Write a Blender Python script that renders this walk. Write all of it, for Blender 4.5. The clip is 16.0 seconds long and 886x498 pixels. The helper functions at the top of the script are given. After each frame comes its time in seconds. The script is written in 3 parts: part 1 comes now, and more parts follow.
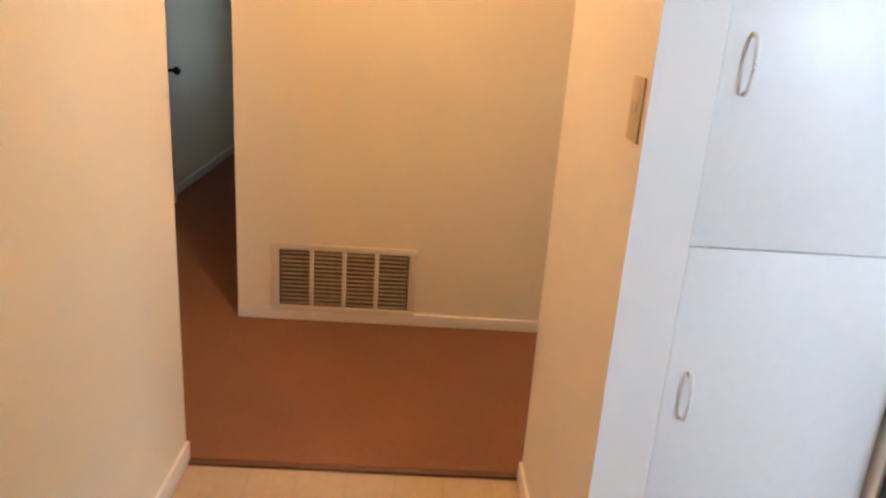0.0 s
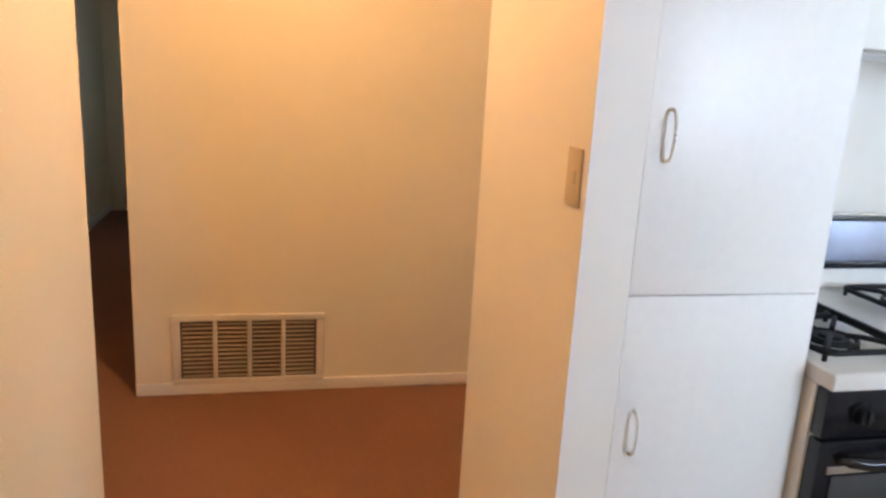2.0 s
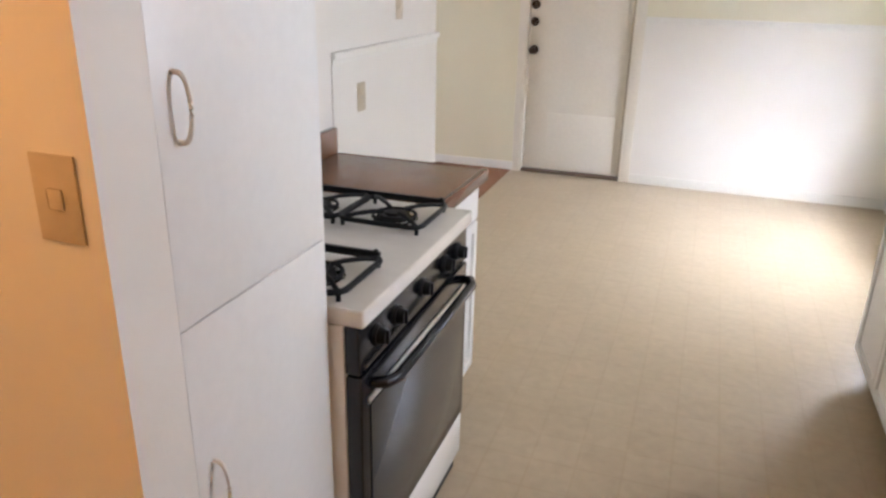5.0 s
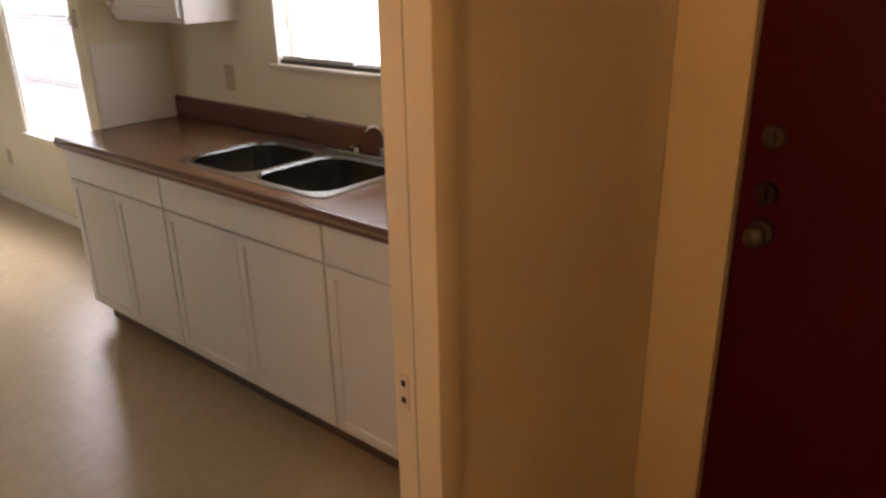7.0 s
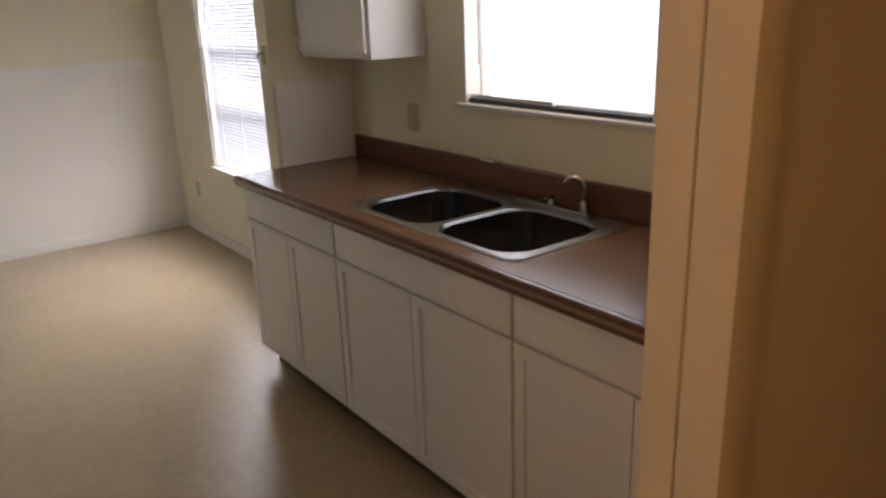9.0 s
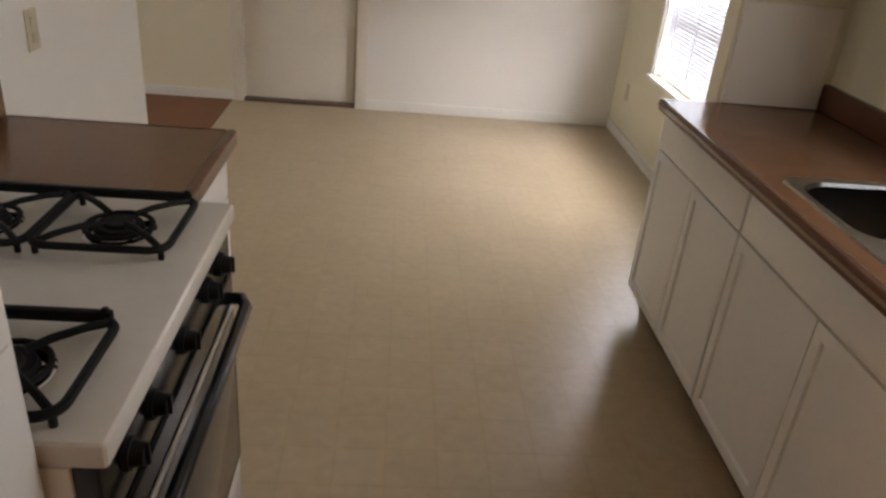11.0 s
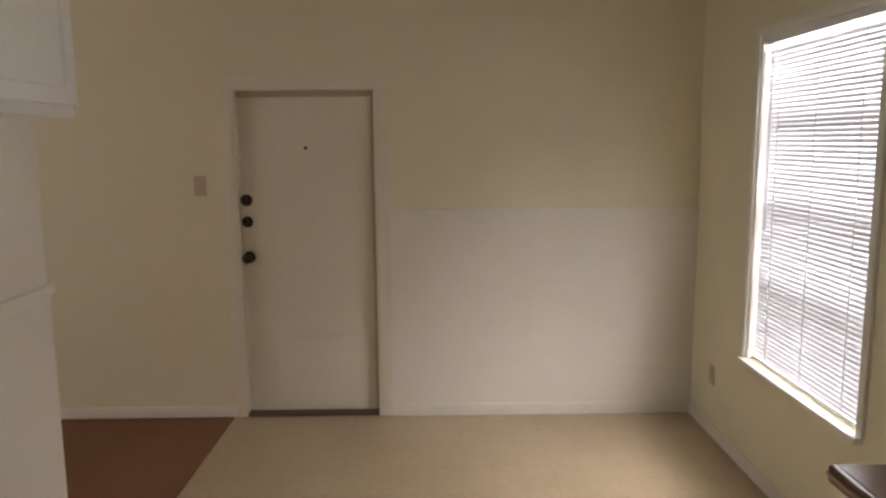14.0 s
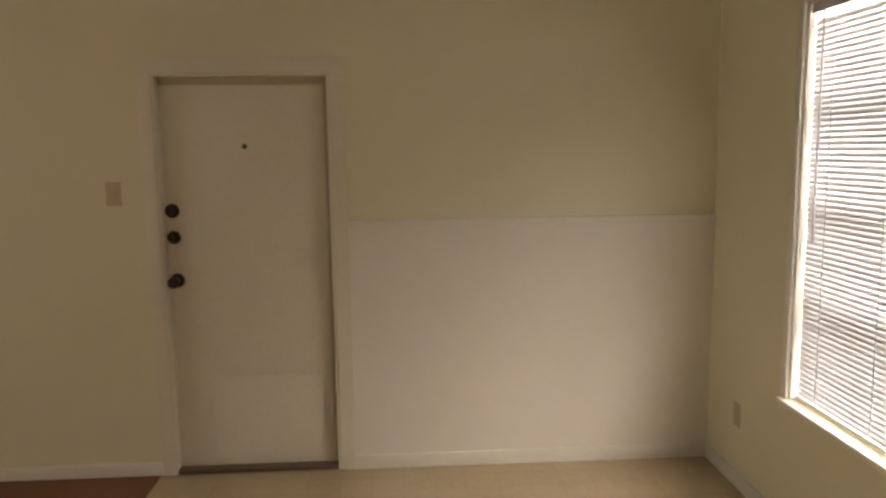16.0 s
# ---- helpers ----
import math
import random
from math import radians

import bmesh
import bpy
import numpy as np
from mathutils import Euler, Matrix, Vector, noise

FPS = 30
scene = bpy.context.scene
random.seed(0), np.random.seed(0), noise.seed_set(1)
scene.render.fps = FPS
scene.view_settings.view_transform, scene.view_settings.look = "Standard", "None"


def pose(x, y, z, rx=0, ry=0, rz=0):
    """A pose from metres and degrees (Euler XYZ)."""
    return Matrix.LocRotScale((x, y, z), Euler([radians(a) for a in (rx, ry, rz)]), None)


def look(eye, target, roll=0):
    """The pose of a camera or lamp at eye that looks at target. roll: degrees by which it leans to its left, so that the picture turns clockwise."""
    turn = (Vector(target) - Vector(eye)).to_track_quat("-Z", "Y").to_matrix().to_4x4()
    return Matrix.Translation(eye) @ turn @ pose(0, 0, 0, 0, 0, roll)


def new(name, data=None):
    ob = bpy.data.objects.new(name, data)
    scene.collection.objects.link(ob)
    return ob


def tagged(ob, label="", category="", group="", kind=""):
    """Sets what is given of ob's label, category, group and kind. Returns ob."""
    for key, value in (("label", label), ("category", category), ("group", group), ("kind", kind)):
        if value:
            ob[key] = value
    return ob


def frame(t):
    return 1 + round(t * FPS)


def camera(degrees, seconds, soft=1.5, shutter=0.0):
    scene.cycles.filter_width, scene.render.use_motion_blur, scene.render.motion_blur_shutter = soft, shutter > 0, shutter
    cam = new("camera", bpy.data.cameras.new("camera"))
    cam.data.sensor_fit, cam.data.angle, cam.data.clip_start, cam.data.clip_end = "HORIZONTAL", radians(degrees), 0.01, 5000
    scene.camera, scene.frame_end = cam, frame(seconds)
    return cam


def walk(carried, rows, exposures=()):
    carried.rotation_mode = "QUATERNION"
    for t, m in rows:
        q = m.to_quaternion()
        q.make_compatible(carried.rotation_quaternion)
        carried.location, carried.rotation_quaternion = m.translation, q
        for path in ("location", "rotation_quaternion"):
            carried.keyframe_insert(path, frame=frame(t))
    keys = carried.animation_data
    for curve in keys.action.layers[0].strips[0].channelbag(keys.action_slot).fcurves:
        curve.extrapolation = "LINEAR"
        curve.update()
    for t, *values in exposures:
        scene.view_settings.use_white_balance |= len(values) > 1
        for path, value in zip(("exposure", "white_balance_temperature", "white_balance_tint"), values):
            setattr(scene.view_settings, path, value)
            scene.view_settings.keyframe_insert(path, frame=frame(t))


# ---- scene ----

# camera and walk
cam = camera(62.1, 16.0, soft=2.6)
PATH = [
    (0, (2.227, 0.333, 1.461), (0.33, 0.408, 0.834), 4.0),
    (0.5, (2.207, 0.322, 1.465), (0.28, 0.392, 0.933), 3.5),
    (1, (2.226, 0.282, 1.504), (0.271, 0.401, 1.095), 4.2),
    (1.5, (2.262, 0.171, 1.517), (0.317, 0.457, 1.149), 4.3),
    (2, (2.272, 0.135, 1.499), (0.378, 0.573, 1.028), 3.2),
    (2.5, (2.24, 0.22, 1.477), (0.407, 0.752, 0.88), 2.6),
    (3, (2.212, 0.273, 1.48), (0.45, 0.937, 0.807), 1.9),
    (3.2, (2.185, 0.266, 1.486), (0.459, 1.017, 0.809), 1.2),
    (5.3, (1.518, 0.026, 1.591), (1.272, 1.874, 0.866), 1.6),
    (5.5, (1.438, 0.025, 1.589), (1.457, 1.885, 0.854), 1.7),
    (6, (1.235, 0.072, 1.582), (1.868, 1.802, 0.804), 0.6),
    (6.5, (1.083, 0.006, 1.572), (2.222, 1.463, 0.811), -0.9),
    (7, (0.993, -0.112, 1.593), (2.422, 1.088, 0.872), -1.1),
    (7.5, (0.97, -0.141, 1.593), (2.498, 0.979, 0.952), -0.7),
    (8, (1.024, -0.08, 1.607), (2.465, 1.161, 0.989), -1.7),
    (8.5, (1.114, 0.083, 1.584), (2.402, 1.489, 0.982), -2.6),
    (9, (1.187, 0.243, 1.552), (2.333, 1.762, 0.938), -2.1),
    (9.5, (1.217, 0.411, 1.552), (2.269, 1.976, 0.887), 1.3),
    (10, (1.255, 0.508, 1.569), (2.082, 2.174, 0.835), 3.0),
    (10.2, (1.279, 0.525, 1.572), (1.946, 2.251, 0.814), 3.9),
    (12.3, (1.421, 0.881, 1.567), (1.295, 2.592, 0.54), 4.0),
    (12.5, (1.412, 0.98, 1.583), (1.329, 2.733, 0.622), 4.0),
    (13, (1.39, 1.233, 1.604), (1.403, 3.101, 0.89), 5.1),
    (13.5, (1.445, 1.453, 1.651), (1.437, 3.4, 1.193), 1.7),
    (14, (1.422, 1.613, 1.687), (1.443, 3.592, 1.397), -0.5),
    (14.5, (1.339, 1.767, 1.658), (1.43, 3.756, 1.467), -0.8),
    (15, (1.355, 1.945, 1.65), (1.475, 3.932, 1.457), -1.1),
    (15.5, (1.382, 2.137, 1.64), (1.505, 4.12, 1.41), -0.9),
    (16, (1.412, 2.366, 1.631), (1.524, 4.345, 1.361), -0.8),
]
EXPOSURES = [(0.0, 1.02, 5250, 9), (1.5, 0.95, 5250, 9), (2.5, 1.1, 5600, 10), (3.2, 1.15, 5800, 10), (5.3, 0.5, 6000, 17), (6.0, 0.28, 6200, 17), (6.5, -0.05, 7000, 19), (7.0, -0.25, 7200, 22), (8.0, -0.28, 7100, 21),
             (9.0, -0.75, 6800, 19), (10.0, -0.82, 7000, 17), (12.5, 0.1, 6500, 18), (12.9, -0.05, 6400, 17), (13.5, -0.52, 7000, 18), (14.2, -1.02, 7600, 19), (15.0, -1.24, 8100, 19), (16.0, -1.02, 8900, 19)]
walk(cam, [(t, look(eye, target, roll)) for t, eye, target, roll in PATH], EXPOSURES)

H = 2.72  # ceiling height

# world and light
world = bpy.data.worlds.new("world")
scene.world = world
world.use_nodes = True
wn = world.node_tree
sky = wn.nodes.new("ShaderNodeTexSky")
sky.sky_type = "NISHITA"
sky.sun_disc = False
sky.sun_elevation = radians(57)
sky.sun_rotation = radians(212)
wn.links.new(sky.outputs[0], wn.nodes["Background"].inputs[0])
wn.nodes["Background"].inputs[1].default_value = 0.15
sun = new("sun", bpy.data.lights.new("sun", "SUN"))
sun.data.energy, sun.data.angle, sun.data.color = 3.0, radians(0.5), (1.0, 0.95, 0.88)
sun.matrix_world = look((0, 0, 0), (0.35, 0.55, -1.0))


def area_lamp(name, m, sx, sy, watts, color):
    lamp = new(name, bpy.data.lights.new(name, "AREA"))
    lamp.data.shape, lamp.data.size, lamp.data.size_y = "RECTANGLE", sx, sy
    lamp.data.energy, lamp.data.color = watts, color
    lamp.matrix_world = m
    return lamp


# daylight in the window openings; the living room one is added, out of view
area_lamp("daylight_dining", look((3.30, 4.85, 1.50), (0.0, 4.85, 1.75)), 1.6, 1.85, 560, (0.84, 0.91, 1.0))
# added fill light through an unseen opening in the living room
area_lamp("living_room_fill", look((-3.44, 4.4, 1.45), (0.0, 4.4, 1.2)), 1.35, 1.15, 34, (0.80, 0.90, 1.0))
area_lamp("daylight_sink", look((3.132, 2.03, 1.677), (0.0, 2.03, 1.677)), 0.88, 0.92, 15, (0.88, 0.94, 1.0))
area_lamp("daylight_room", look((-3.8, -0.40, 1.45), (-3.8, -2.0, 1.30)), 0.98, 1.08, 0.7, (0.72, 0.86, 1.0))
entry_light = new("entry_light", bpy.data.lights.new("entry_light", "POINT"))
entry_light.data.energy, entry_light.data.color, entry_light.data.shadow_soft_size = 33, (1.0, 0.495, 0.18), 0.07
entry_light.location = (0.12, 0.12, H - 0.17)


# materials
def material(name, color, rough=0.5, metal=0.0, grain=0.03, scale=40.0, bump=0.05, bump_scale=None, stain=0.05, stain_scale=2.0, coat=0.0, spec=0.5):
    m = bpy.data.materials.new(name)
    m.use_nodes = True
    nt = m.node_tree
    b = nt.nodes["Principled BSDF"]
    b.inputs["Roughness"].default_value = rough
    b.inputs["Metallic"].default_value = metal
    b.inputs["Specular IOR Level"].default_value = spec
    b.inputs["Coat Weight"].default_value = coat
    co = nt.nodes.new("ShaderNodeTexCoord")
    geo = nt.nodes.new("ShaderNodeNewGeometry")
    n1, n2 = nt.nodes.new("ShaderNodeTexNoise"), nt.nodes.new("ShaderNodeTexNoise")
    n1.inputs["Scale"].default_value, n2.inputs["Scale"].default_value = scale, stain_scale
    n1.inputs["Detail"].default_value, n2.inputs["Detail"].default_value = 4.0, 5.0
    nt.links.new(geo.outputs["Position"], n1.inputs["Vector"])
    nt.links.new(geo.outputs["Position"], n2.inputs["Vector"])
    mix1, mix2 = nt.nodes.new("ShaderNodeMixRGB"), nt.nodes.new("ShaderNodeMixRGB")
    for mix, amount in ((mix1, grain), (mix2, stain)):
        mix.blend_type = "MIX"
    lo = [max(0.0, c * (1 - 2 * grain)) for c in color]
    hi = [min(1.0, c * (1 + 2 * grain)) for c in color]
    mix1.inputs[1].default_value, mix1.inputs[2].default_value = (*lo, 1), (*hi, 1)
    nt.links.new(n1.outputs["Fac"], mix1.inputs[0])
    ramp = nt.nodes.new("ShaderNodeMapRange")
    ramp.inputs[1].default_value, ramp.inputs[2].default_value = 0.35, 0.7
    ramp.inputs[3].default_value, ramp.inputs[4].default_value = 0.0, stain * 2
    nt.links.new(n2.outputs["Fac"], ramp.inputs[0])
    nt.links.new(ramp.outputs[0], mix2.inputs[0])
    nt.links.new(mix1.outputs[0], mix2.inputs[1])
    mix2.inputs[2].default_value = (color[0] * 0.62, color[1] * 0.58, color[2] * 0.5, 1)
    nt.links.new(mix2.outputs[0], b.inputs["Base Color"])
    if bump:
        bp = nt.nodes.new("ShaderNodeBump")
        bp.inputs["Strength"].default_value, bp.inputs["Distance"].default_value = bump, 0.004
        n3 = nt.nodes.new("ShaderNodeTexNoise")
        n3.inputs["Scale"].default_value = bump_scale or scale * 3
        nt.links.new(geo.outputs["Position"], n3.inputs["Vector"])
        nt.links.new(n3.outputs["Fac"], bp.inputs["Height"])
        nt.links.new(bp.outputs[0], b.inputs["Normal"])
    return m


WALL = material("cream_wall_paint", (0.79, 0.728, 0.545), 0.6, bump=0.12, bump_scale=90, stain=0.04, grain=0.015, scale=8)
WHITE_WALL = material("white_wall_paint", (0.81, 0.765, 0.69), 0.55, bump=0.1, bump_scale=90, stain=0.03, grain=0.015, scale=8)
CEILING = material("ceiling_paint", (0.86, 0.84, 0.78), 0.8, bump=0.3, bump_scale=160)
TRIM = material("white_trim_paint", (0.81, 0.775, 0.70), 0.38, bump=0.04, stain=0.05)
CAB = material("white_cabinet_paint", (0.80, 0.78, 0.74), 0.36, bump=0.06, bump_scale=60, stain=0.04, grain=0.02)
DOOR_PAINT = material("white_door_paint", (0.80, 0.735, 0.62), 0.42, bump=0.05, stain=0.06)
RED = material("dark_red_door_paint", (0.065, 0.0012, 0.0012), 0.55, bump=0.06, stain=0.15, spec=0.2)
LAMINATE = material("brown_laminate", (0.18, 0.088, 0.046), 0.22, grain=0.12, scale=180, bump=0.03, stain=0.1, stain_scale=5)
NOSING = material("dark_laminate_edge", (0.13, 0.056, 0.032), 0.25, grain=0.1, scale=120, bump=0.02)
TOE = material("brown_vinyl_base", (0.11, 0.07, 0.045), 0.5)
CARPET = material("rust_brown_carpet", (0.23, 0.10, 0.044), 0.95, grain=0.28, scale=260, bump=0.9, bump_scale=420, stain=0.16, stain_scale=1.6)
# stained white enamel, darkened by the shade that falls on the cooktop
COOKTOP = material("shaded_cooktop_enamel", (0.66, 0.62, 0.56), 0.22, bump=0.0, grain=0.02, stain=0.1, stain_scale=6, coat=0.3)
ENAMEL = material("white_enamel", (0.82, 0.79, 0.73), 0.2, bump=0.0, grain=0.01, stain=0.03, coat=0.3)
BLACK = material("black_iron", (0.008, 0.008, 0.008), 0.55, bump=0.15, spec=0.2)
BLACK_GLOSS = material("black_enamel", (0.007, 0.007, 0.009), 0.2, bump=0.0)
OVEN_GLASS = material("dark_oven_glass", (0.05, 0.048, 0.046), 0.08, bump=0.0)
# sink steel in its lit tone, for the bright lines of the rim
STEEL_RIM = material("lit_rim_steel", (0.52, 0.51, 0.50), 0.26, 1.0, bump=0.03, scale=90)
EDGE_LINE = material("tan_edge_strip", (0.26, 0.17, 0.115), 0.25, grain=0.1, scale=90, bump=0.0)
# door stop strips, with the shade of the recess put into the brown
STOP_SHADE = material("shaded_brown_stop", (0.5, 0.42, 0.30), 0.7)
# same sink steel, with the bowls' dark reflections put into the colour
STEEL_SHADED = material("shaded_bowl_steel", (0.16, 0.158, 0.155), 0.2, 1.0, bump=0.04, scale=90, stain=0.1)
CHROME = material("chrome", (0.72, 0.72, 0.73), 0.1, 1.0, bump=0.0)
# darker copy of chrome: the faucet's backlit shade is in the colour
SHADED_CHROME = material("shaded_chrome", (0.36, 0.35, 0.34), 0.22, 1.0, bump=0.0)
ALU = material("aluminium", (0.6, 0.6, 0.6), 0.35, 1.0, bump=0.02)
PANEL = material("silver_blue_panel", (0.42, 0.45, 0.56), 0.25, 0.4, bump=0.0)
BRONZE = material("dark_bronze", (0.055, 0.038, 0.026), 0.35, 0.8, bump=0.02)
# for the locks and tracks, and for crossbars with backlit shade in the colour
DULL = material("tarnished_and_shaded_metal", (0.10, 0.09, 0.085), 0.45, 0.7, bump=0.02)
IVORY = material("ivory_plastic", (0.56, 0.47, 0.33), 0.4, bump=0.0)
SLAT = material("white_blind_slat", (0.80, 0.81, 0.84), 0.45, bump=0.0, stain=0.03)
# the shade between the grille slots is put into these two browns
SLOT_SHADE = material("shaded_slot_backing", (0.07, 0.055, 0.04), 0.6, 0.0, bump=0.1)
LOUVRE = material("shaded_louvre_paint", (0.25, 0.185, 0.115), 0.5, bump=0.02)
GRILLE = material("ivory_grille_paint", (0.72, 0.66, 0.54), 0.45, bump=0.02)
CONCRETE = material("pale_concrete", (0.45, 0.44, 0.41), 0.9, bump=0.2, grain=0.1)
GLASS = bpy.data.materials.new("window_glass")
GLASS.use_nodes = True
gb = GLASS.node_tree.nodes["Principled BSDF"]
gb.inputs["Transmission Weight"].default_value, gb.inputs["Roughness"].default_value, gb.inputs["IOR"].default_value = 1.0, 0.0, 1.45



def vinyl_material():
    m = material("beige_sheet_vinyl", (0.455, 0.352, 0.228), 0.31, grain=0.07, scale=22, bump=0.05, bump_scale=60, stain=0.09, stain_scale=2.5)
    nt = m.node_tree
    b = nt.nodes["Principled BSDF"]
    src = b.inputs["Base Color"].links[0].from_socket
    geo = nt.nodes.new("ShaderNodeNewGeometry")
    br = nt.nodes.new("ShaderNodeTexBrick")
    br.offset = 0.0
    br.inputs["Scale"].default_value = 1.0
    br.inputs["Brick Width"].default_value, br.inputs["Row Height"].default_value = 0.155, 0.155
    br.inputs["Mortar Size"].default_value, br.inputs["Mortar Smooth"].default_value = 0.006, 0.6
    br.inputs["Color1"].default_value = (1.0, 1.0, 1.0, 1)
    br.inputs["Color2"].default_value = (0.93, 0.92, 0.90, 1)
    br.inputs["Mortar"].default_value = (0.88, 0.85, 0.80, 1)
    nt.links.new(geo.outputs["Position"], br.inputs["Vector"])
    mul = nt.nodes.new("ShaderNodeMixRGB")
    mul.blend_type = "MULTIPLY"
    mul.inputs[0].default_value = 0.5
    nt.links.new(src, mul.inputs[1])
    nt.links.new(br.outputs["Color"], mul.inputs[2])
    nt.links.new(mul.outputs[0], b.inputs["Base Color"])
    return m


VINYL = vinyl_material()


# mesh helpers
def box(bm, x0, x1, y0, y1, z0, z1, bev=0.0, seg=2):
    m = Matrix.Translation(((x0 + x1) / 2, (y0 + y1) / 2, (z0 + z1) / 2)) @ Matrix.Diagonal((abs(x1 - x0), abs(y1 - y0), abs(z1 - z0), 1))
    out = bmesh.ops.create_cube(bm, size=1.0, matrix=m)
    if bev:
        edges = {e for v in out["verts"] for e in v.link_edges}
        bmesh.ops.bevel(bm, geom=list(edges), offset=bev, segments=seg, affect="EDGES", profile=0.6)
    return bm


def block(*args, bev=0.0, seg=2):
    return box(bmesh.new(), *args, bev=bev, seg=seg)


def rod(bm, a, b, r, r2=None, sides=16):
    a, b = Vector(a), Vector(b)
    d = b - a
    m = Matrix.Translation((a + b) / 2) @ d.to_track_quat("Z", "Y").to_matrix().to_4x4()
    bmesh.ops.create_cone(bm, cap_ends=True, segments=sides, radius1=r, radius2=r if r2 is None else r2, depth=d.length, matrix=m)
    return bm


def ball(bm, c, r, squash=(1, 1, 1)):
    bmesh.ops.create_uvsphere(bm, u_segments=16, v_segments=10, radius=r, matrix=Matrix.Translation(c) @ Matrix.Diagonal((*squash, 1)))
    return bm


def tube(bm, points, r, sides=10):
    points = [Vector(p) for p in points]
    rings = []
    for i, p in enumerate(points):
        d = (points[min(i + 1, len(points) - 1)] - points[max(i - 1, 0)]).normalized()
        q = d.to_track_quat("Z", "Y")
        rings.append([bm.verts.new(p + q @ Vector((r * math.cos(k * math.tau / sides), r * math.sin(k * math.tau / sides), 0))) for k in range(sides)])
    for a, b in zip(rings, rings[1:]):
        for k in range(sides):
            bm.faces.new((a[k], a[(k + 1) % sides], b[(k + 1) % sides], b[k]))
    bm.faces.new(rings[0][::-1])
    bm.faces.new(rings[-1])
    return bm


def rounded(cx, cy, wx, wy, r, n=5):
    pts = []
    for sx, sy, a0 in ((1, 1, 0), (-1, 1, 90), (-1, -1, 180), (1, -1, 270)):
        for k in range(n + 1):
            a = radians(a0 + 90 * k / n)
            pts.append((cx + sx * (wx / 2 - r) + r * math.cos(a), cy + sy * (wy / 2 - r) + r * math.sin(a)))
    return pts


def mesh_from(name, bm, mat, origin, smooth=True):
    bmesh.ops.recalc_face_normals(bm, faces=bm.faces)
    bmesh.ops.translate(bm, vec=-Vector(origin), verts=bm.verts)
    me = bpy.data.meshes.new(name)
    bm.to_mesh(me)
    bm.free()
    me.materials.append(mat)
    if smooth:
        me.shade_smooth()
        me.set_sharp_from_angle(angle=radians(35))
    return me


def origin_of(ob):
    o = Vector(ob.location)
    while ob.parent:
        ob = ob.parent
        o += ob.location
    return o


def thing(name, loc, label, category, group="", kind=""):
    ob = new(name)
    ob.location = loc
    ob.empty_display_size = 0.1
    return tagged(ob, label, category, group, kind)


def part(name, bm, mat, parent, label=""):
    """One mesh, built in world metres, as a part of its thing."""
    o = origin_of(parent)
    ob = new(name, mesh_from(name, bm, mat, o))
    ob.parent = parent
    return tagged(ob, label)


def single(name, bm, mat, loc, label, category, group="", kind=""):
    ob = new(name, mesh_from(name, bm, mat, loc))
    ob.location = loc
    return tagged(ob, label, category, group, kind)


def structure(name, bm, mat, label, category):
    return single(name, bm, mat, (0, 0, 0), label, category, kind="structure")


def wall_x(x0, x1, y0, y1, z1, holes):
    """A wall that runs along y, with holes (y0, y1, z0, z1) in it, given from south to north."""
    bm, y = bmesh.new(), y0
    for a, b, c, d in holes:
        if a > y:
            box(bm, x0, x1, y, a, 0, z1)
        if c > 0:
            box(bm, x0, x1, a, b, 0, c)
        if d < z1:
            box(bm, x0, x1, a, b, d, z1)
        y = b
    if y1 > y:
        box(bm, x0, x1, y, y1, 0, z1)
    return bm


def wall_y(y0, y1, x0, x1, z1, holes):
    bm, x = bmesh.new(), x0
    for a, b, c, d in holes:
        if a > x:
            box(bm, x, a, y0, y1, 0, z1)
        if c > 0:
            box(bm, a, b, y0, y1, 0, c)
        if d < z1:
            box(bm, a, b, y0, y1, d, z1)
        x = b
    if x1 > x:
        box(bm, x, x1, y0, y1, 0, z1)
    return bm


# the structure
structure("floor", block(0.165, 3.0, -0.37, 6.0, -0.05, 0.0), VINYL, "beige sheet vinyl floor with a faint square pattern", "floor")
structure("carpet", block(-5.4, 0.165, -1.5, 6.0, -0.05, 0.006), CARPET, "worn rust-brown carpet in the hall and living room", "carpet")
structure("subfloor", block(-5.6, 3.14, -1.7, 6.3, -0.16, -0.052), CONCRETE, "concrete slab under the floors", "slab")
structure("ground", block(-400, 400, -400, 400, -0.4, -0.162), CONCRETE, "pale sunlit concrete yard round the house", "ground")
structure("ceiling", block(-5.6, 3.14, -1.7, 6.3, H, H + 0.12), CEILING, "plain off-white painted ceiling", "ceiling")
structure("wall_east", wall_x(3.0, 3.14, 0.648, 6.14, H, [(1.585, 2.475, 1.215, 2.14), (4.22, 5.22, 0.585, 2.172)]), WALL, "cream painted kitchen wall with two windows", "wall")
structure("wall_north", wall_y(6.0, 6.14, -3.6, 3.0, H, [(0.24, 1.08, 0.0, 2.005)]), WALL, "cream painted wall round the white front door", "wall")
structure("wall_jamb", wall_y(0.648, 0.745, 1.885, 3.0, H, []), WALL, "cream wall between kitchen and back entry", "wall")
structure("wall_back_door", wall_x(2.82, 2.94, -0.49, 0.648, H, [(-0.353, 0.457, 0.0, 2.03)]), WALL, "cream wall round the dark red back door", "wall")
structure("wall_entry_south", wall_y(-0.49, -0.37, 0.153, 2.82, H, []), WALL, "cream painted wall beside the back entry", "wall")
structure("wall_pantry_side", wall_y(0.72, 0.835, 0.18, 0.95, H, []), WHITE_WALL, "cream painted wall end beside the pantry", "wall")
structure("wall_kitchen_west", wall_x(0.18, 0.30, 0.835, 3.715, H, []), WHITE_WALL, "white painted wall behind the stove and the open alcove", "wall")
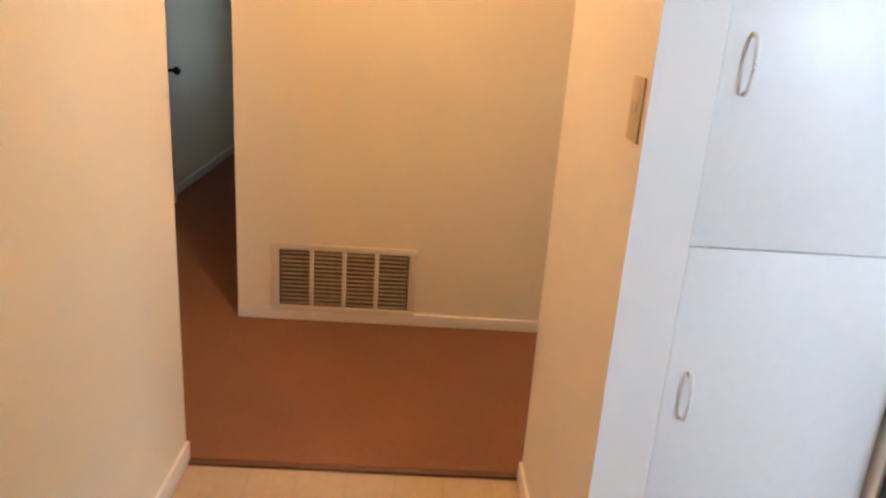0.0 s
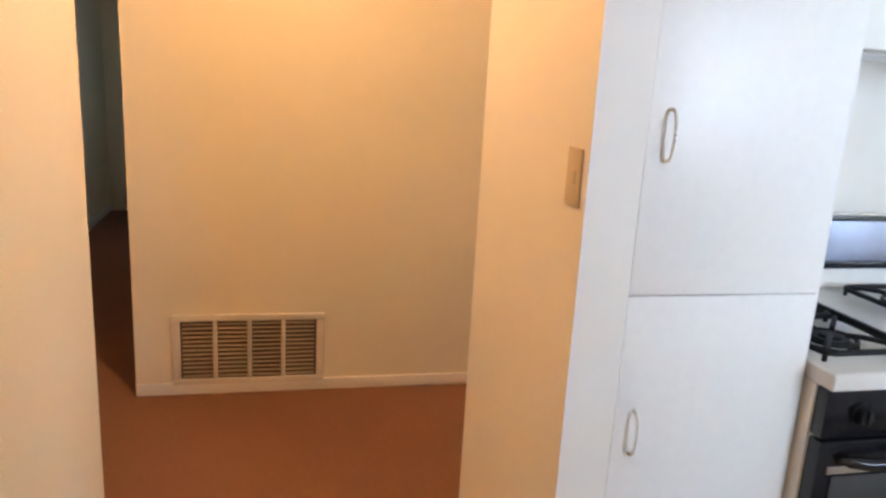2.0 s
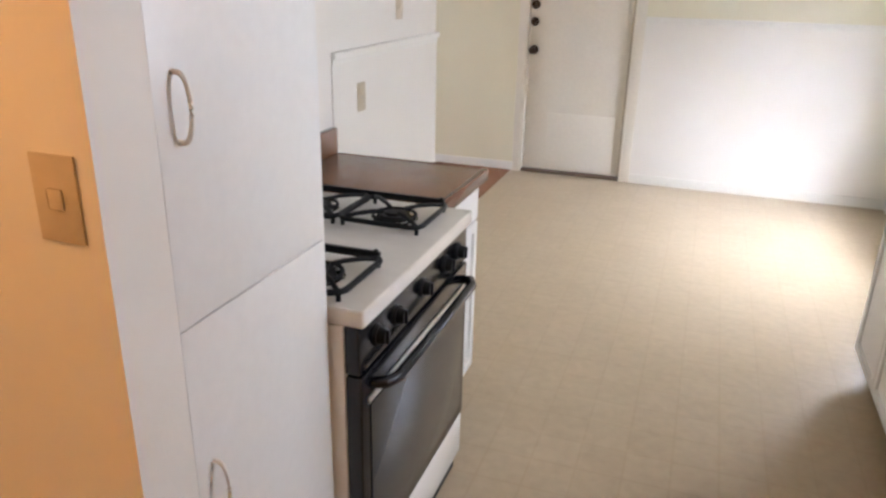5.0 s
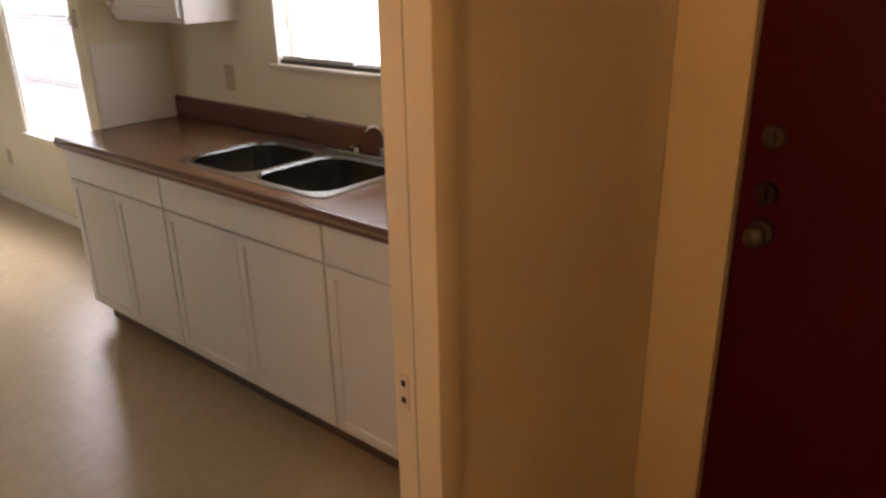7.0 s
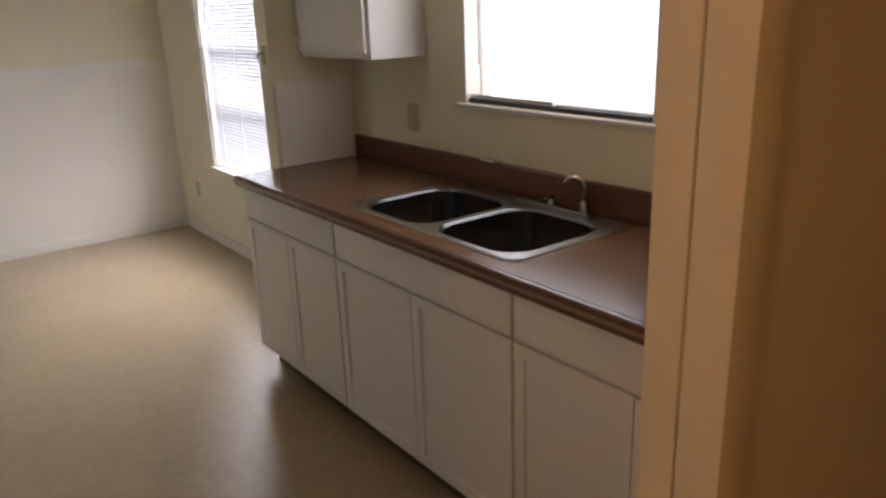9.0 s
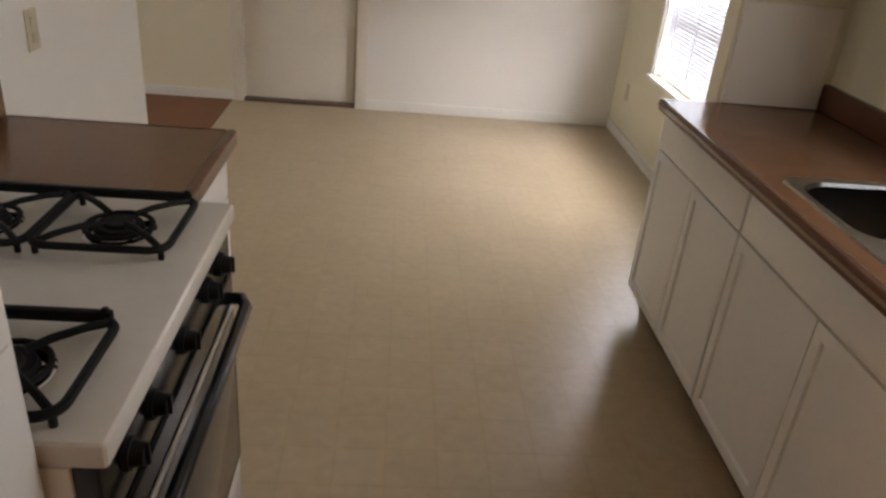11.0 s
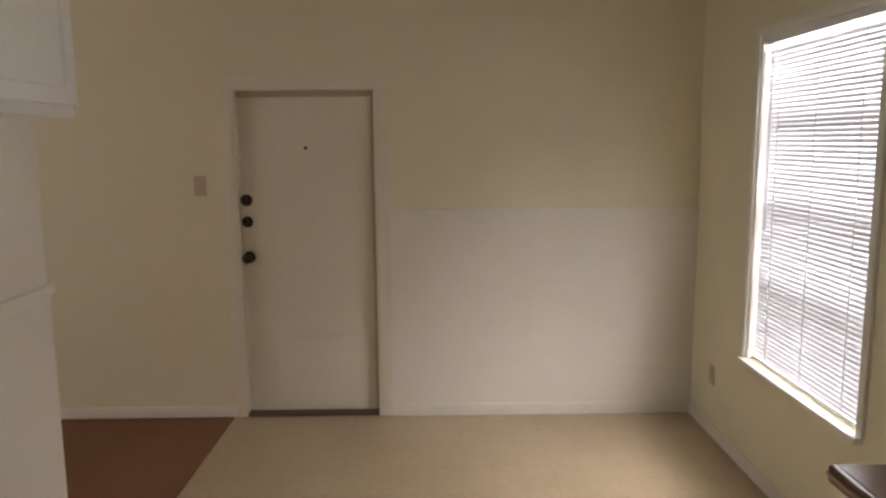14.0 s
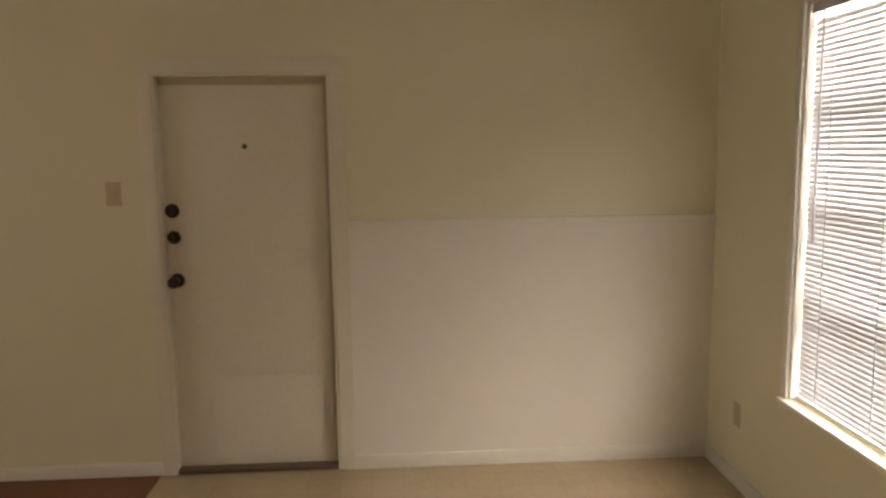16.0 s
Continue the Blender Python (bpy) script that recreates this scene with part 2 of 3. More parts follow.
structure("wall_stub_east", wall_y(3.28, 3.38, 2.58, 3.0, H, []), WALL, "cream painted short wall at the end of the sink counter", "wall")
structure("wall_vent", wall_x(-1.115, -0.995, -0.484, 2.66, H, []), WALL, "cream painted hall wall with a return-air grille", "wall")
structure("wall_living_south", wall_y(2.54, 2.66, -3.6, -1.115, H, []), WALL, "cream painted living room wall", "wall")
# hole added for the unseen living room fill light
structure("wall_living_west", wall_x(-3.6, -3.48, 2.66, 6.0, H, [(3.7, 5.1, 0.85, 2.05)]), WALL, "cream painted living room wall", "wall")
structure("wall_room_north", wall_y(-0.484, -0.364, -5.4, -1.115, H, [(-4.3, -3.3, 0.9, 2.0)]), WALL, "cream painted wall of a dark room off the hall", "wall")
structure("wall_room_south", wall_y(-1.57, -1.45, -5.4, 0.153, H, []), WALL, "cream painted wall of a dark room off the hall", "wall")
structure("wall_room_west", wall_x(-5.4, -5.28, -1.45, -0.484, H, []), WALL, "cream painted end wall of a dark room", "wall")
structure("wall_hall_east", wall_x(0.153, 0.273, -1.57, -0.49, H, []), WALL, "cream painted hall wall", "wall")

# baseboards
structure("baseboard_north", block(1.15, 3.0, 5.988, 6.0, 0.0, 0.075, bev=0.004), TRIM, "white painted baseboard under the dining wall", "baseboard")
structure("baseboard_living", block(-3.48, 0.18, 5.988, 6.0, 0.006, 0.075, bev=0.004), TRIM, "white painted baseboard in the living room", "baseboard")
structure("baseboard_east", block(2.988, 3.0, 3.38, 5.988, 0.0, 0.075, bev=0.004), TRIM, "white painted baseboard under the dining window", "baseboard")
structure("baseboard_vent", block(-0.995, -0.982, -0.484, 2.54, 0.006, 0.062, bev=0.004), TRIM, "ivory painted baseboard in the hall", "baseboard")
structure("baseboard_entry", block(0.153, 2.80, -0.37, -0.358, 0.0, 0.075, bev=0.004), TRIM, "cream painted baseboard in the back entry", "baseboard")
structure("baseboard_pantry", block(0.18, 0.95, 0.708, 0.72, 0.0, 0.075, bev=0.004), TRIM, "cream painted baseboard on the wall end", "baseboard")
structure("baseboard_room", block(-5.28, 0.153, -1.45, -1.438, 0.006, 0.075, bev=0.004), TRIM, "painted baseboard in the dark room", "baseboard")
structure("floor_strip", block(0.150, 0.180, -0.37, 0.72, 0.0, 0.012, bev=0.004), NOSING, "dark brown metal strip where carpet meets vinyl", "threshold")

# chair rail on the dining wall
rail = bmesh.new()
box(rail, 1.150, 3.0, 5.978, 6.0, 1.262, 1.288, bev=0.004)
box(rail, 1.150, 3.0, 5.990, 6.0, 1.240, 1.262, bev=0.003)
structure("chair_rail", rail, TRIM, "slim cream painted chair rail", "trim")
rail = bmesh.new()
box(rail, 0.30, 0.322, 2.565, 3.715, 1.262, 1.288, bev=0.004)
box(rail, 0.30, 0.310, 2.565, 3.715, 1.240, 1.262, bev=0.003)
structure("chair_rail_west", rail, TRIM, "slim white painted chair rail on the alcove wall", "trim")
structure("wainscot_west", block(0.30, 0.3055, 2.565, 3.715, 0.075, 1.24), WHITE_WALL, "white painted lower wall of the open alcove", "wainscot")
structure("baseboard_west", block(0.30, 0.312, 2.565, 3.715, 0.0, 0.075, bev=0.004), TRIM, "white painted baseboard in the open alcove", "baseboard")
structure("baseboard_wall_end", block(0.18, 0.312, 3.715, 3.727, 0.007, 0.075, bev=0.004), TRIM, "white painted baseboard round the wall end", "baseboard")
structure("wainscot", block(1.15, 3.0, 5.9955, 6.0, 0.075, 1.24), WHITE_WALL, "white painted lower wall under the chair rail", "wainscot")


# doors
def door_casing(name, pieces, label, paint=WALL):
    c = thing(name, (pieces[0][0], pieces[0][2], 0), label, "door frame", kind="structure")
    for p in pieces:
        part("casing", block(*p, bev=0.003), paint, c)
    return c


door_casing("front_door_frame", [(0.175, 0.24, 5.996, 6.0, 0.0, 2.005), (1.08, 1.15, 5.996, 6.0, 0.0, 2.005), (0.175, 1.15, 5.996, 6.0, 2.005, 2.075),
                                 (0.24, 0.252, 6.0, 6.14, 0.0, 2.005), (1.065, 1.08, 6.0, 6.14, 0.0, 2.005), (0.252, 1.065, 6.0, 6.14, 1.99, 2.005)],
            "white painted casing of the front door", DOOR_PAINT)
door = thing("front_door", (0.665, 6.09, 0.0), "flat white painted front door, closed, with bronze locks", "door", kind="structure")
part("slab", block(0.255, 1.062, 6.055, 6.10, 0.025, 1.987, bev=0.003), DOOR_PAINT, door)
# darker strips carry the shaded gap at the door's top and right side
part("door_stop", block(0.255, 1.062, 6.044, 6.055, 1.953, 1.989), STOP_SHADE, door, "brown stop strip, darkened for the shade under the header")
part("door_stop", block(1.046, 1.064, 6.044, 6.055, 0.03, 1.953), STOP_SHADE, door)
part("kick_panel", block(0.44, 1.00, 6.051, 6.055, 0.06, 0.50, bev=0.001), DOOR_PAINT, door, "scuffed white kick panel")
part("threshold", block(0.252, 1.065, 6.0, 6.14, 0.0, 0.024, bev=0.004), TOE, door, "brown wooden threshold")


def lock(name, x, z, r, knob=False):
    bm = bmesh.new()
    rod(bm, (x, 6.055, z), (x, 6.043, z), r + 0.006, r, 24)
    rod(bm, (x, 6.043, z), (x, 6.030, z), r * 0.55, sides=18)
    if knob:
        rod(bm, (x, 6.03, z), (x, 6.005, z), r * 0.4, sides=16)
        ball(bm, (x, 5.985, z), r * 0.95, (1, 0.75, 1))
    else:
        box(bm, x - 0.006, x + 0.006, 6.012, 6.032, z - r * 0.7, z + r * 0.7, bev=0.003)
    part(name, bm, BRONZE, door, "dark bronze " + name.replace("_", " "))


lock("deadbolt", 0.287, 1.345, 0.030)
lock("deadbolt", 0.288, 1.214, 0.028)
lock("door_knob", 0.292, 0.998, 0.031, True)
part("peephole", rod(bmesh.new(), (0.655, 6.056, 1.655), (0.655, 6.049, 1.655), 0.011), BRONZE, door)

door_casing("back_door_frame", [(2.80, 2.82, 0.457, 0.646, 0.0, 2.03), (2.80, 2.82, -0.368, -0.353, 0.0, 2.03), (2.80, 2.82, -0.368, 0.646, 2.03, 2.13)],
            "orange-lit cream casing of the back door")
red = thing("back_door", (2.860, 0.05, 0.0), "dark red painted back door, closed, with knob and deadbolts", "door", kind="structure")
part("slab", block(2.832, 2.876, -0.350, 0.454, 0.02, 2.025, bev=0.003), RED, red)
bm = rod(bmesh.new(), (2.832, 0.390, 0.955), (2.822, 0.390, 0.955), 0.033, 0.030, 24)
rod(bm, (2.822, 0.390, 0.955), (2.796, 0.390, 0.955), 0.012)
ball(bm, (2.778, 0.390, 0.955), 0.027, (0.8, 1, 1))
part("door_knob", bm, DULL, red, "dull metal door knob")
for z in (1.055, 1.195):
    bm = rod(bmesh.new(), (2.832, 0.390, z), (2.818, 0.390, z), 0.030, 0.026, 24)
    box(bm, 2.804, 2.820, 0.384, 0.396, z - 0.018, z + 0.018, bev=0.003)
    part("deadbolt", bm, DULL if z > 1.1 else BRONZE, red)
part("peephole", rod(bmesh.new(), (2.832, 0.073, 1.437), (2.827, 0.073, 1.437), 0.008), CHROME, red)
part("threshold", block(2.800, 2.94, -0.353, 0.457, 0.0, 0.018, bev=0.003), BRONZE, red)

# end of the wall between kitchen and entry
jamb = thing("doorway_jamb", (1.87, 0.72, 0.0), "cream painted door jamb with an old strike plate", "door frame", kind="structure")
part("jamb_board", block(1.861, 1.885, 0.692, 0.743, 0.0, 2.05, bev=0.003), WALL, jamb)
part("casing", block(1.857, 1.912, 0.628, 0.6865, 0.0, 2.05, bev=0.004), WALL, jamb)
part("backing_strip", block(1.912, 1.930, 0.634, 0.648, 0.0, 2.05, bev=0.003), WALL, jamb)
strike = part("strike_plate", block(1.8585, 1.861, 0.706, 0.730, 0.805, 0.880, bev=0.001), GRILLE, jamb, "small painted strike plate")
# holes are thin black blocks, the dark of their depth is colour only
for z in (0.826, 0.862):
    part("latch_hole_shade", block(1.8575, 1.8585, 0.713, 0.723, z - 0.006, z + 0.006), BLACK, strike)

# far door in the dark room off the hall
leaf = thing("room_door", (-2.13, -1.43, 0.006), "white painted room door standing open against the wall", "door")
part("slab", block(-2.90, -2.13, -1.415, -1.38, 0.016, 2.02, bev=0.003), DOOR_PAINT, leaf)
bm = rod(bmesh.new(), (-2.84, -1.38, 0.93), (-2.84, -1.34, 0.93), 0.012)
ball(bm, (-2.84, -1.325, 0.93), 0.028)
part("door_knob", bm, BRONZE, leaf, "dark door knob")
part("hinge", block(-2.134, -2.118, -1.45, -1.385, 0.3, 0.4), BRONZE, leaf)

# return-air grille low on the hall wall
grille = thing("return_air_grille", (-0.99, 0.01, 0.2), "ivory metal return-air grille in four louvred sections", "air grille")
# a flat dark sheet stands for the unlit duct
part("backing", block(-0.9945, -0.992, -0.29, 0.31, 0.08, 0.355), SLOT_SHADE, grille, "flat dark sheet for the shade behind the louvres")
fr = bmesh.new()
box(fr, -0.9925, -0.978, -0.325, 0.345, 0.355, 0.385, bev=0.004)
box(fr, -0.9925, -0.978, -0.325, 0.345, 0.055, 0.080, bev=0.004)
box(fr, -0.9925, -0.978, -0.325, -0.290, 0.080, 0.355, bev=0.003)
box(fr, -0.9925, -0.978, 0.310, 0.345, 0.080, 0.355, bev=0.003)
part("frame", fr, GRILLE, grille)
for k in range(3):
    y = -0.29 + 0.15 * (k + 1)
    part("mullion", block(-0.9925, -0.979, y - 0.009, y + 0.009, 0.08, 0.355, bev=0.002), GRILLE, grille)
slat_bm = bmesh.new()
box(slat_bm, -0.006, 0.006, -0.066, 0.066, -0.0011, 0.0011)
bmesh.ops.rotate(slat_bm, cent=(0, 0, 0), matrix=Matrix.Rotation(radians(38), 3, "Y"), verts=slat_bm.verts)
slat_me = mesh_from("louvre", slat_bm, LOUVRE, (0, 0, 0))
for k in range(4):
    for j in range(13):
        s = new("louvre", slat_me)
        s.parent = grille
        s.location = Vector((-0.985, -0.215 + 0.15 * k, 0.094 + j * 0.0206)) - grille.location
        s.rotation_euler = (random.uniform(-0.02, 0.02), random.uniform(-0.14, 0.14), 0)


# switches and outlets
def plate(name, c, normal, label, toggles):
    """A wall plate facing along an axis: normal is 'x-', 'x+' or 'y-'."""
    x, y, z = c
    t = thing(name, c, label, name.split("_")[-1])
    if normal[0] == "y":
        part("cover", block(x - 0.036, x + 0.036, y - 0.004, y, z - 0.058, z + 0.058, bev=0.002), IVORY, t)
        for dz in toggles:
            part("insert", block(x - 0.012, x + 0.012, y - 0.007, y - 0.004, z + dz - 0.014, z + dz + 0.014, bev=0.003), IVORY, t)
        part("screw", rod(bmesh.new(), (x, y - 0.004, z), (x, y - 0.0055, z), 0.003, sides=8), ALU, t)
    else:
        d = 1 if normal == "x+" else -1
        part("cover", block(min(x, x + 0.004 * d), max(x, x + 0.004 * d), y - 0.036, y + 0.036, z - 0.058, z + 0.058, bev=0.002), IVORY, t)
        for dz in toggles:
            part("insert", block(min(x + 0.004 * d, x + 0.007 * d), max(x + 0.004 * d, x + 0.007 * d), y - 0.012, y + 0.012, z + dz - 0.014, z + dz + 0.014, bev=0.003), IVORY, t)
        part("screw", rod(bmesh.new(), (x + 0.004 * d, y, z), (x + 0.0055 * d, y, z), 0.003, sides=8), ALU, t)
    return t


plate("light_switch", (0.032, 6.0, 1.437), "y-", "tan light switch on the wall beside the front door", (0.0,))
plate("light_switch", (0.886, 0.72, 1.306), "y-", "tan light switch on the cream wall end", (0.0,))
plate("wall_outlet", (3.0, 5.667, 0.35), "x-", "tan outlet low on the wall under the window", (0.022, -0.022))
plate("wall_outlet", (3.0, 2.82, 1.13), "x-", "tan outlet above the brown backsplash", (0.022, -0.022))
plate("wall_outlet", (3.0, 1.28, 1.12), "x-", "tan outlet near the end of the sink counter", (0.022, -0.022))
plate("wall_outlet", (0.3055, 2.81, 1.09), "x+", "tan outlet on the white wainscot of the alcove", (0.022, -0.022))
plate("light_switch", (0.30, 3.225, 1.432), "x+", "tan light switch on the alcove wall above the rail", (0.0,))


# windows
def window(name, y0, y1, z0, z1, bars, label, f=0.03, sill_x=2.962, sill_t=0.026):
    w = thing(name, (3.07, (y0 + y1) / 2, z0), label, "window", kind="structure")
    fr = bmesh.new()
    box(fr, 3.075, 3.125, y0, y0 + f, z0, z1, bev=0.003)
    box(fr, 3.075, 3.125, y1 - f, y1, z0, z1, bev=0.003)
    box(fr, 3.075, 3.125, y0 + f, y1 - f, z1 - f, z1, bev=0.003)
    box(fr, 3.075, 3.125, y0 + f, y1 - f, z0, z0 + f, bev=0.003)
    part("window_frame", fr, TRIM, w)
    edges = [z0 + f] + list(bars) + [z1 - f]
    for z in bars:
        # bars darker than the frame: their backlit shade is put into the colour
        part("crossbar", block(3.078, 3.118, y0 + f, y1 - f, z - 0.030, z + 0.030, bev=0.003), DULL, w)
    for a, b in zip(edges, edges[1:]):
        p = part("pane", block(3.098, 3.102, y0 + f, y1 - f, a, b), GLASS, w)
        p.visible_shadow = False
    lin = bmesh.new()
    box(lin, 3.0, 3.075, y0, y0 + 0.012, z0, z1)
    box(lin, 3.0, 3.075, y1 - 0.012, y1, z0, z1)
    box(lin, 3.0, 3.075, y0, y1, z1 - 0.012, z1)
    part("reveal", lin, TRIM, w)
    part("sill", block(sill_x, 3.075, y0 - 0.03, y1 + 0.03, z0 - sill_t, z0 - 0.001, bev=0.004), TRIM, w, "white painted window sill")
    return w


w1 = window("window_1", 4.22, 5.22, 0.585, 2.172, (0.985, 1.38, 1.78), "dining window of four stacked panes behind a blind")
part("casing", block(2.985, 3.0, 5.22, 5.262, 0.585, 2.208, bev=0.004), TRIM, w1)
part("casing", block(2.985, 3.0, 4.178, 4.22, 0.585, 2.208, bev=0.004), TRIM, w1)
part("casing", block(2.985, 3.0, 4.22, 5.22, 2.172, 2.208, bev=0.004), TRIM, w1)
w2 = window("window_2", 1.585, 2.475, 1.215, 2.14, (), "bright kitchen window over the sink", 0.016, 2.982, 0.016)
for x in (3.010, 3.045):
    part("track", block(x, x + 0.012, 1.60, 2.46, 1.215, 1.232, bev=0.003), DULL, w2, "grey aluminium sliding track")
part("sash", block(3.024, 3.043, 2.03, 2.46, 1.216, 1.246, bev=0.003), ALU, w2, "aluminium sash rail")
part("wand", rod(bmesh.new(), (3.02, 2.405, 1.36), (3.02, 2.405, 2.12), 0.004, sides=8), TRIM, w2, "thin blind wand")

blind = thing("venetian_blind", (3.03, 4.745, 0.6), "lowered white venetian mini blind in the dining window", "blind")
part("headrail", block(3.012, 3.050, 4.235, 5.205, 2.127, 2.159, bev=0.003), SLAT, blind)
part("bottom_rail", block(3.020, 3.045, 4.237, 5.203, 0.592, 0.606, bev=0.004), SLAT, blind)
sb = bmesh.new()
n = 5
for k in range(n):
    a, b = -0.014 + 0.028 * k / n, -0.014 + 0.028 * (k + 1) / n
    za, zb = 0.0024 * (1 - (a / 0.014) ** 2), 0.0024 * (1 - (b / 0.014) ** 2)
    v = [sb.verts.new(p) for p in ((a, -0.481, za), (b, -0.481, zb), (b, 0.481, zb), (a, 0.481, za))]
    sb.faces.new(v)
bmesh.ops.remove_doubles(sb, verts=sb.verts, dist=1e-5)
bmesh.ops.solidify(sb, geom=sb.faces[:], thickness=0.0006)
slat = mesh_from("slat", sb, SLAT, (0, 0, 0))
for j in range(69):
    s = new("slat", slat)
    s.parent = blind
    s.location = Vector((3.032, 4.72, 0.622 + j * 0.0216)) - blind.location
    s.rotation_euler = (random.uniform(-0.003, 0.003), radians(-61) + random.uniform(-0.03, 0.03), 0)
for y in (4.38, 4.72, 5.06):
    part("cord", rod(bmesh.new(), (3.018, y, 0.60), (3.018, y, 2.127), 0.0011, sides=6), SLAT, blind)
part("wand", rod(bmesh.new(), (3.008, 5.12, 1.25), (3.008, 5.12, 2.127), 0.004, sides=8), SLAT, blind)


# cabinets
def shaker(bm, x, y0, y1, z0, z1, out, frame_w=0.052):
    """A framed front on the plane x that faces west (out = -1) or east (out = 1)."""
    t = 0.019 * out
    box(bm, min(x, x + t), max(x, x + t), y0, y1, z0, z1)
    front = [f for f in bm.faces if f.normal.x * out > 0.9]
    bmesh.ops.inset_region(bm, faces=front, thickness=frame_w, depth=0.0)
    bmesh.ops.inset_region(bm, faces=front, thickness=0.005, depth=-0.009)
    bevel_edges = [e for e in bm.edges if e.is_manifold and e.calc_face_angle(0) > 1.2 and all(abs(v.co.x - x - t) < 1e-5 for v in e.verts)]
    bmesh.ops.bevel(bm, geom=bevel_edges, offset=0.003, segments=2, affect="EDGES", profile=0.6)
    return bm


def base_cabinet(y0, y1, x_front, x_back, doors, out, label, group):
    """A painted base unit with one drawer front over its doors."""
    c = thing("base_cabinet", ((x_front + x_back) / 2, (y0 + y1) / 2, 0.0), label, "cabinet", group)
    rear = x_front - 0.004 * out
    lo, hi = min(rear, x_back), max(rear, x_back)
    body = bmesh.new()
    box(body, lo, hi, y0, y0 + 0.018, 0.1, 0.87)
    box(body, lo, hi, y1 - 0.018, y1, 0.1, 0.87)
    box(body, lo, hi, y0 + 0.018, y1 - 0.018, 0.1, 0.118)
    box(body, min(x_back, x_back + 0.012 * out), max(x_back, x_back + 0.012 * out), y0 + 0.018, y1 - 0.018, 0.118, 0.87)
    part("body", body, CAB, c)
    ff = bmesh.new()
    xo, xi = x_front - 0.012 * out, x_front - 0.030 * out
    a, b = min(xo, xi), max(xo, xi)
    box(ff, a, b, y0 + 0.018, y0 + 0.038, 0.118, 0.87)
    box(ff, a, b, y1 - 0.038, y1 - 0.018, 0.118, 0.87)
    box(ff, a, b, y0 + 0.038, y1 - 0.038, 0.118, 0.14)
    box(ff, a, b, y0 + 0.038, y1 - 0.038, 0.85, 0.87)
    box(ff, a, b, y0 + 0.038, y1 - 0.038, 0.705, 0.735)
    part("face_frame", ff, CAB, c)
    part("drawer_front", block(min(x_front, x_front + 0.019 * out), max(x_front, x_front + 0.019 * out), y0 + 0.005, y1 - 0.005, 0.731, 0.862, bev=0.004), CAB, c)
    w = (y1 - y0 - 0.006) / doors
    for k in range(doors):
        bm = shaker(bmesh.new(), x_front, y0 + 0.003 + k * w + 0.002, y0 + 0.003 + (k + 1) * w - 0.002, 0.120, 0.723, out)
        part("door", bm, CAB, c)
    tk = x_front - 0.06 * out
    part("toe_kick", block(min(tk, tk - 0.015 * out), max(tk, tk - 0.015 * out), y0, y1, 0.0, 0.1), TOE, c, "dark brown toe kick")
    return c


SINK_UNITS = "white base cabinets under the sink counter"
base_cabinet(2.476, 3.255, 2.404, 2.985, 2, -1, "white painted base cabinet with two narrow doors", SINK_UNITS)
base_cabinet(1.547, 2.474, 2.404, 2.985, 2, -1, "white painted sink base with two doors", SINK_UNITS)
base_cabinet(0.752, 1.545, 2.404, 2.985, 2, -1, "white painted base cabinet at the wall end", SINK_UNITS)
base_cabinet(2.075, 2.530, 0.890, 0.312, 1, 1, "white painted base cabinet beside the stove", "white base cabinets by the stove")

# sink counter, with a hole for the sink
SX0, SX1, SY0, SY1 = 2.455, 2.925, 1.60, 2.46
top = bmesh.new()
box(top, 2.385, SX0, 0.747, 3.275, 0.872, 0.91)
box(top, SX1, 2.998, 0.747, 3.275, 0.872, 0.91)
box(top, SX0, SX1, 0.747, SY0, 0.872, 0.91)
box(top, SX0, SX1, SY1, 3.275, 0.872, 0.91)
counter = thing("sink_counter", (2.68, 2.0, 0.872), "brown laminate sink counter with a rounded darker front edge", "counter")
part("worktop", top, LAMINATE, counter)
edge = bmesh.new()
box(edge, 2.358, 2.386, 0.747, 3.275, 0.868, 0.914, bev=0.010, seg=3)
part("front_edge", edge, NOSING, counter, "dark rounded front edge")
part("edge_strip", block(2.3555, 2.359, 0.747, 3.275, 0.886, 0.897, bev=0.001), EDGE_LINE, counter, "tan line along the edge")
part("backsplash", block(2.972, 2.998, 0.747, 3.275, 0.91, 1.012, bev=0.009, seg=3), NOSING, counter, "brown laminate backsplash")

structure("splash_panel", block(2.592, 2.962, 3.264, 3.28, 0.912, 1.285, bev=0.004), WHITE_WALL, "cream painted splash panel on the short wall", "panel")

# double sink
sink = thing("double_sink", (2.69, 2.03, 0.91), "stainless steel double bowl sink set in the counter", "sink")
bm = bmesh.new()


def ring(bm, pts, z):
    vs = [bm.verts.new((x, y, z)) for x, y in pts]
    return vs, [bm.edges.new((vs[i], vs[(i + 1) % len(vs)])) for i in range(len(vs))]


BOWLS = ((2.665, 1.825, 0.405, 0.39), (2.665, 2.235, 0.405, 0.39))
outer, oe = ring(bm, rounded(2.69, 2.03, 0.492, 0.862, 0.045), 0.9165)
edges = list(oe)
tops = []
for cx, cy, wx, wy in BOWLS:
    v, e = ring(bm, rounded(cx, cy, wx, wy, 0.10), 0.9165)
    tops.append(v)
    edges += e
bmesh.ops.triangle_fill(bm, edges=edges, use_beauty=True)
low, _ = ring(bm, rounded(2.69, 2.03, 0.500, 0.870, 0.048), 0.9105)
for i in range(len(outer)):
    j = (i + 1) % len(outer)
    bm.faces.new((outer[i], outer[j], low[j], low[i]))
part("rim", bm, STEEL_RIM, sink, "steel rim in the lighter, lit tone")
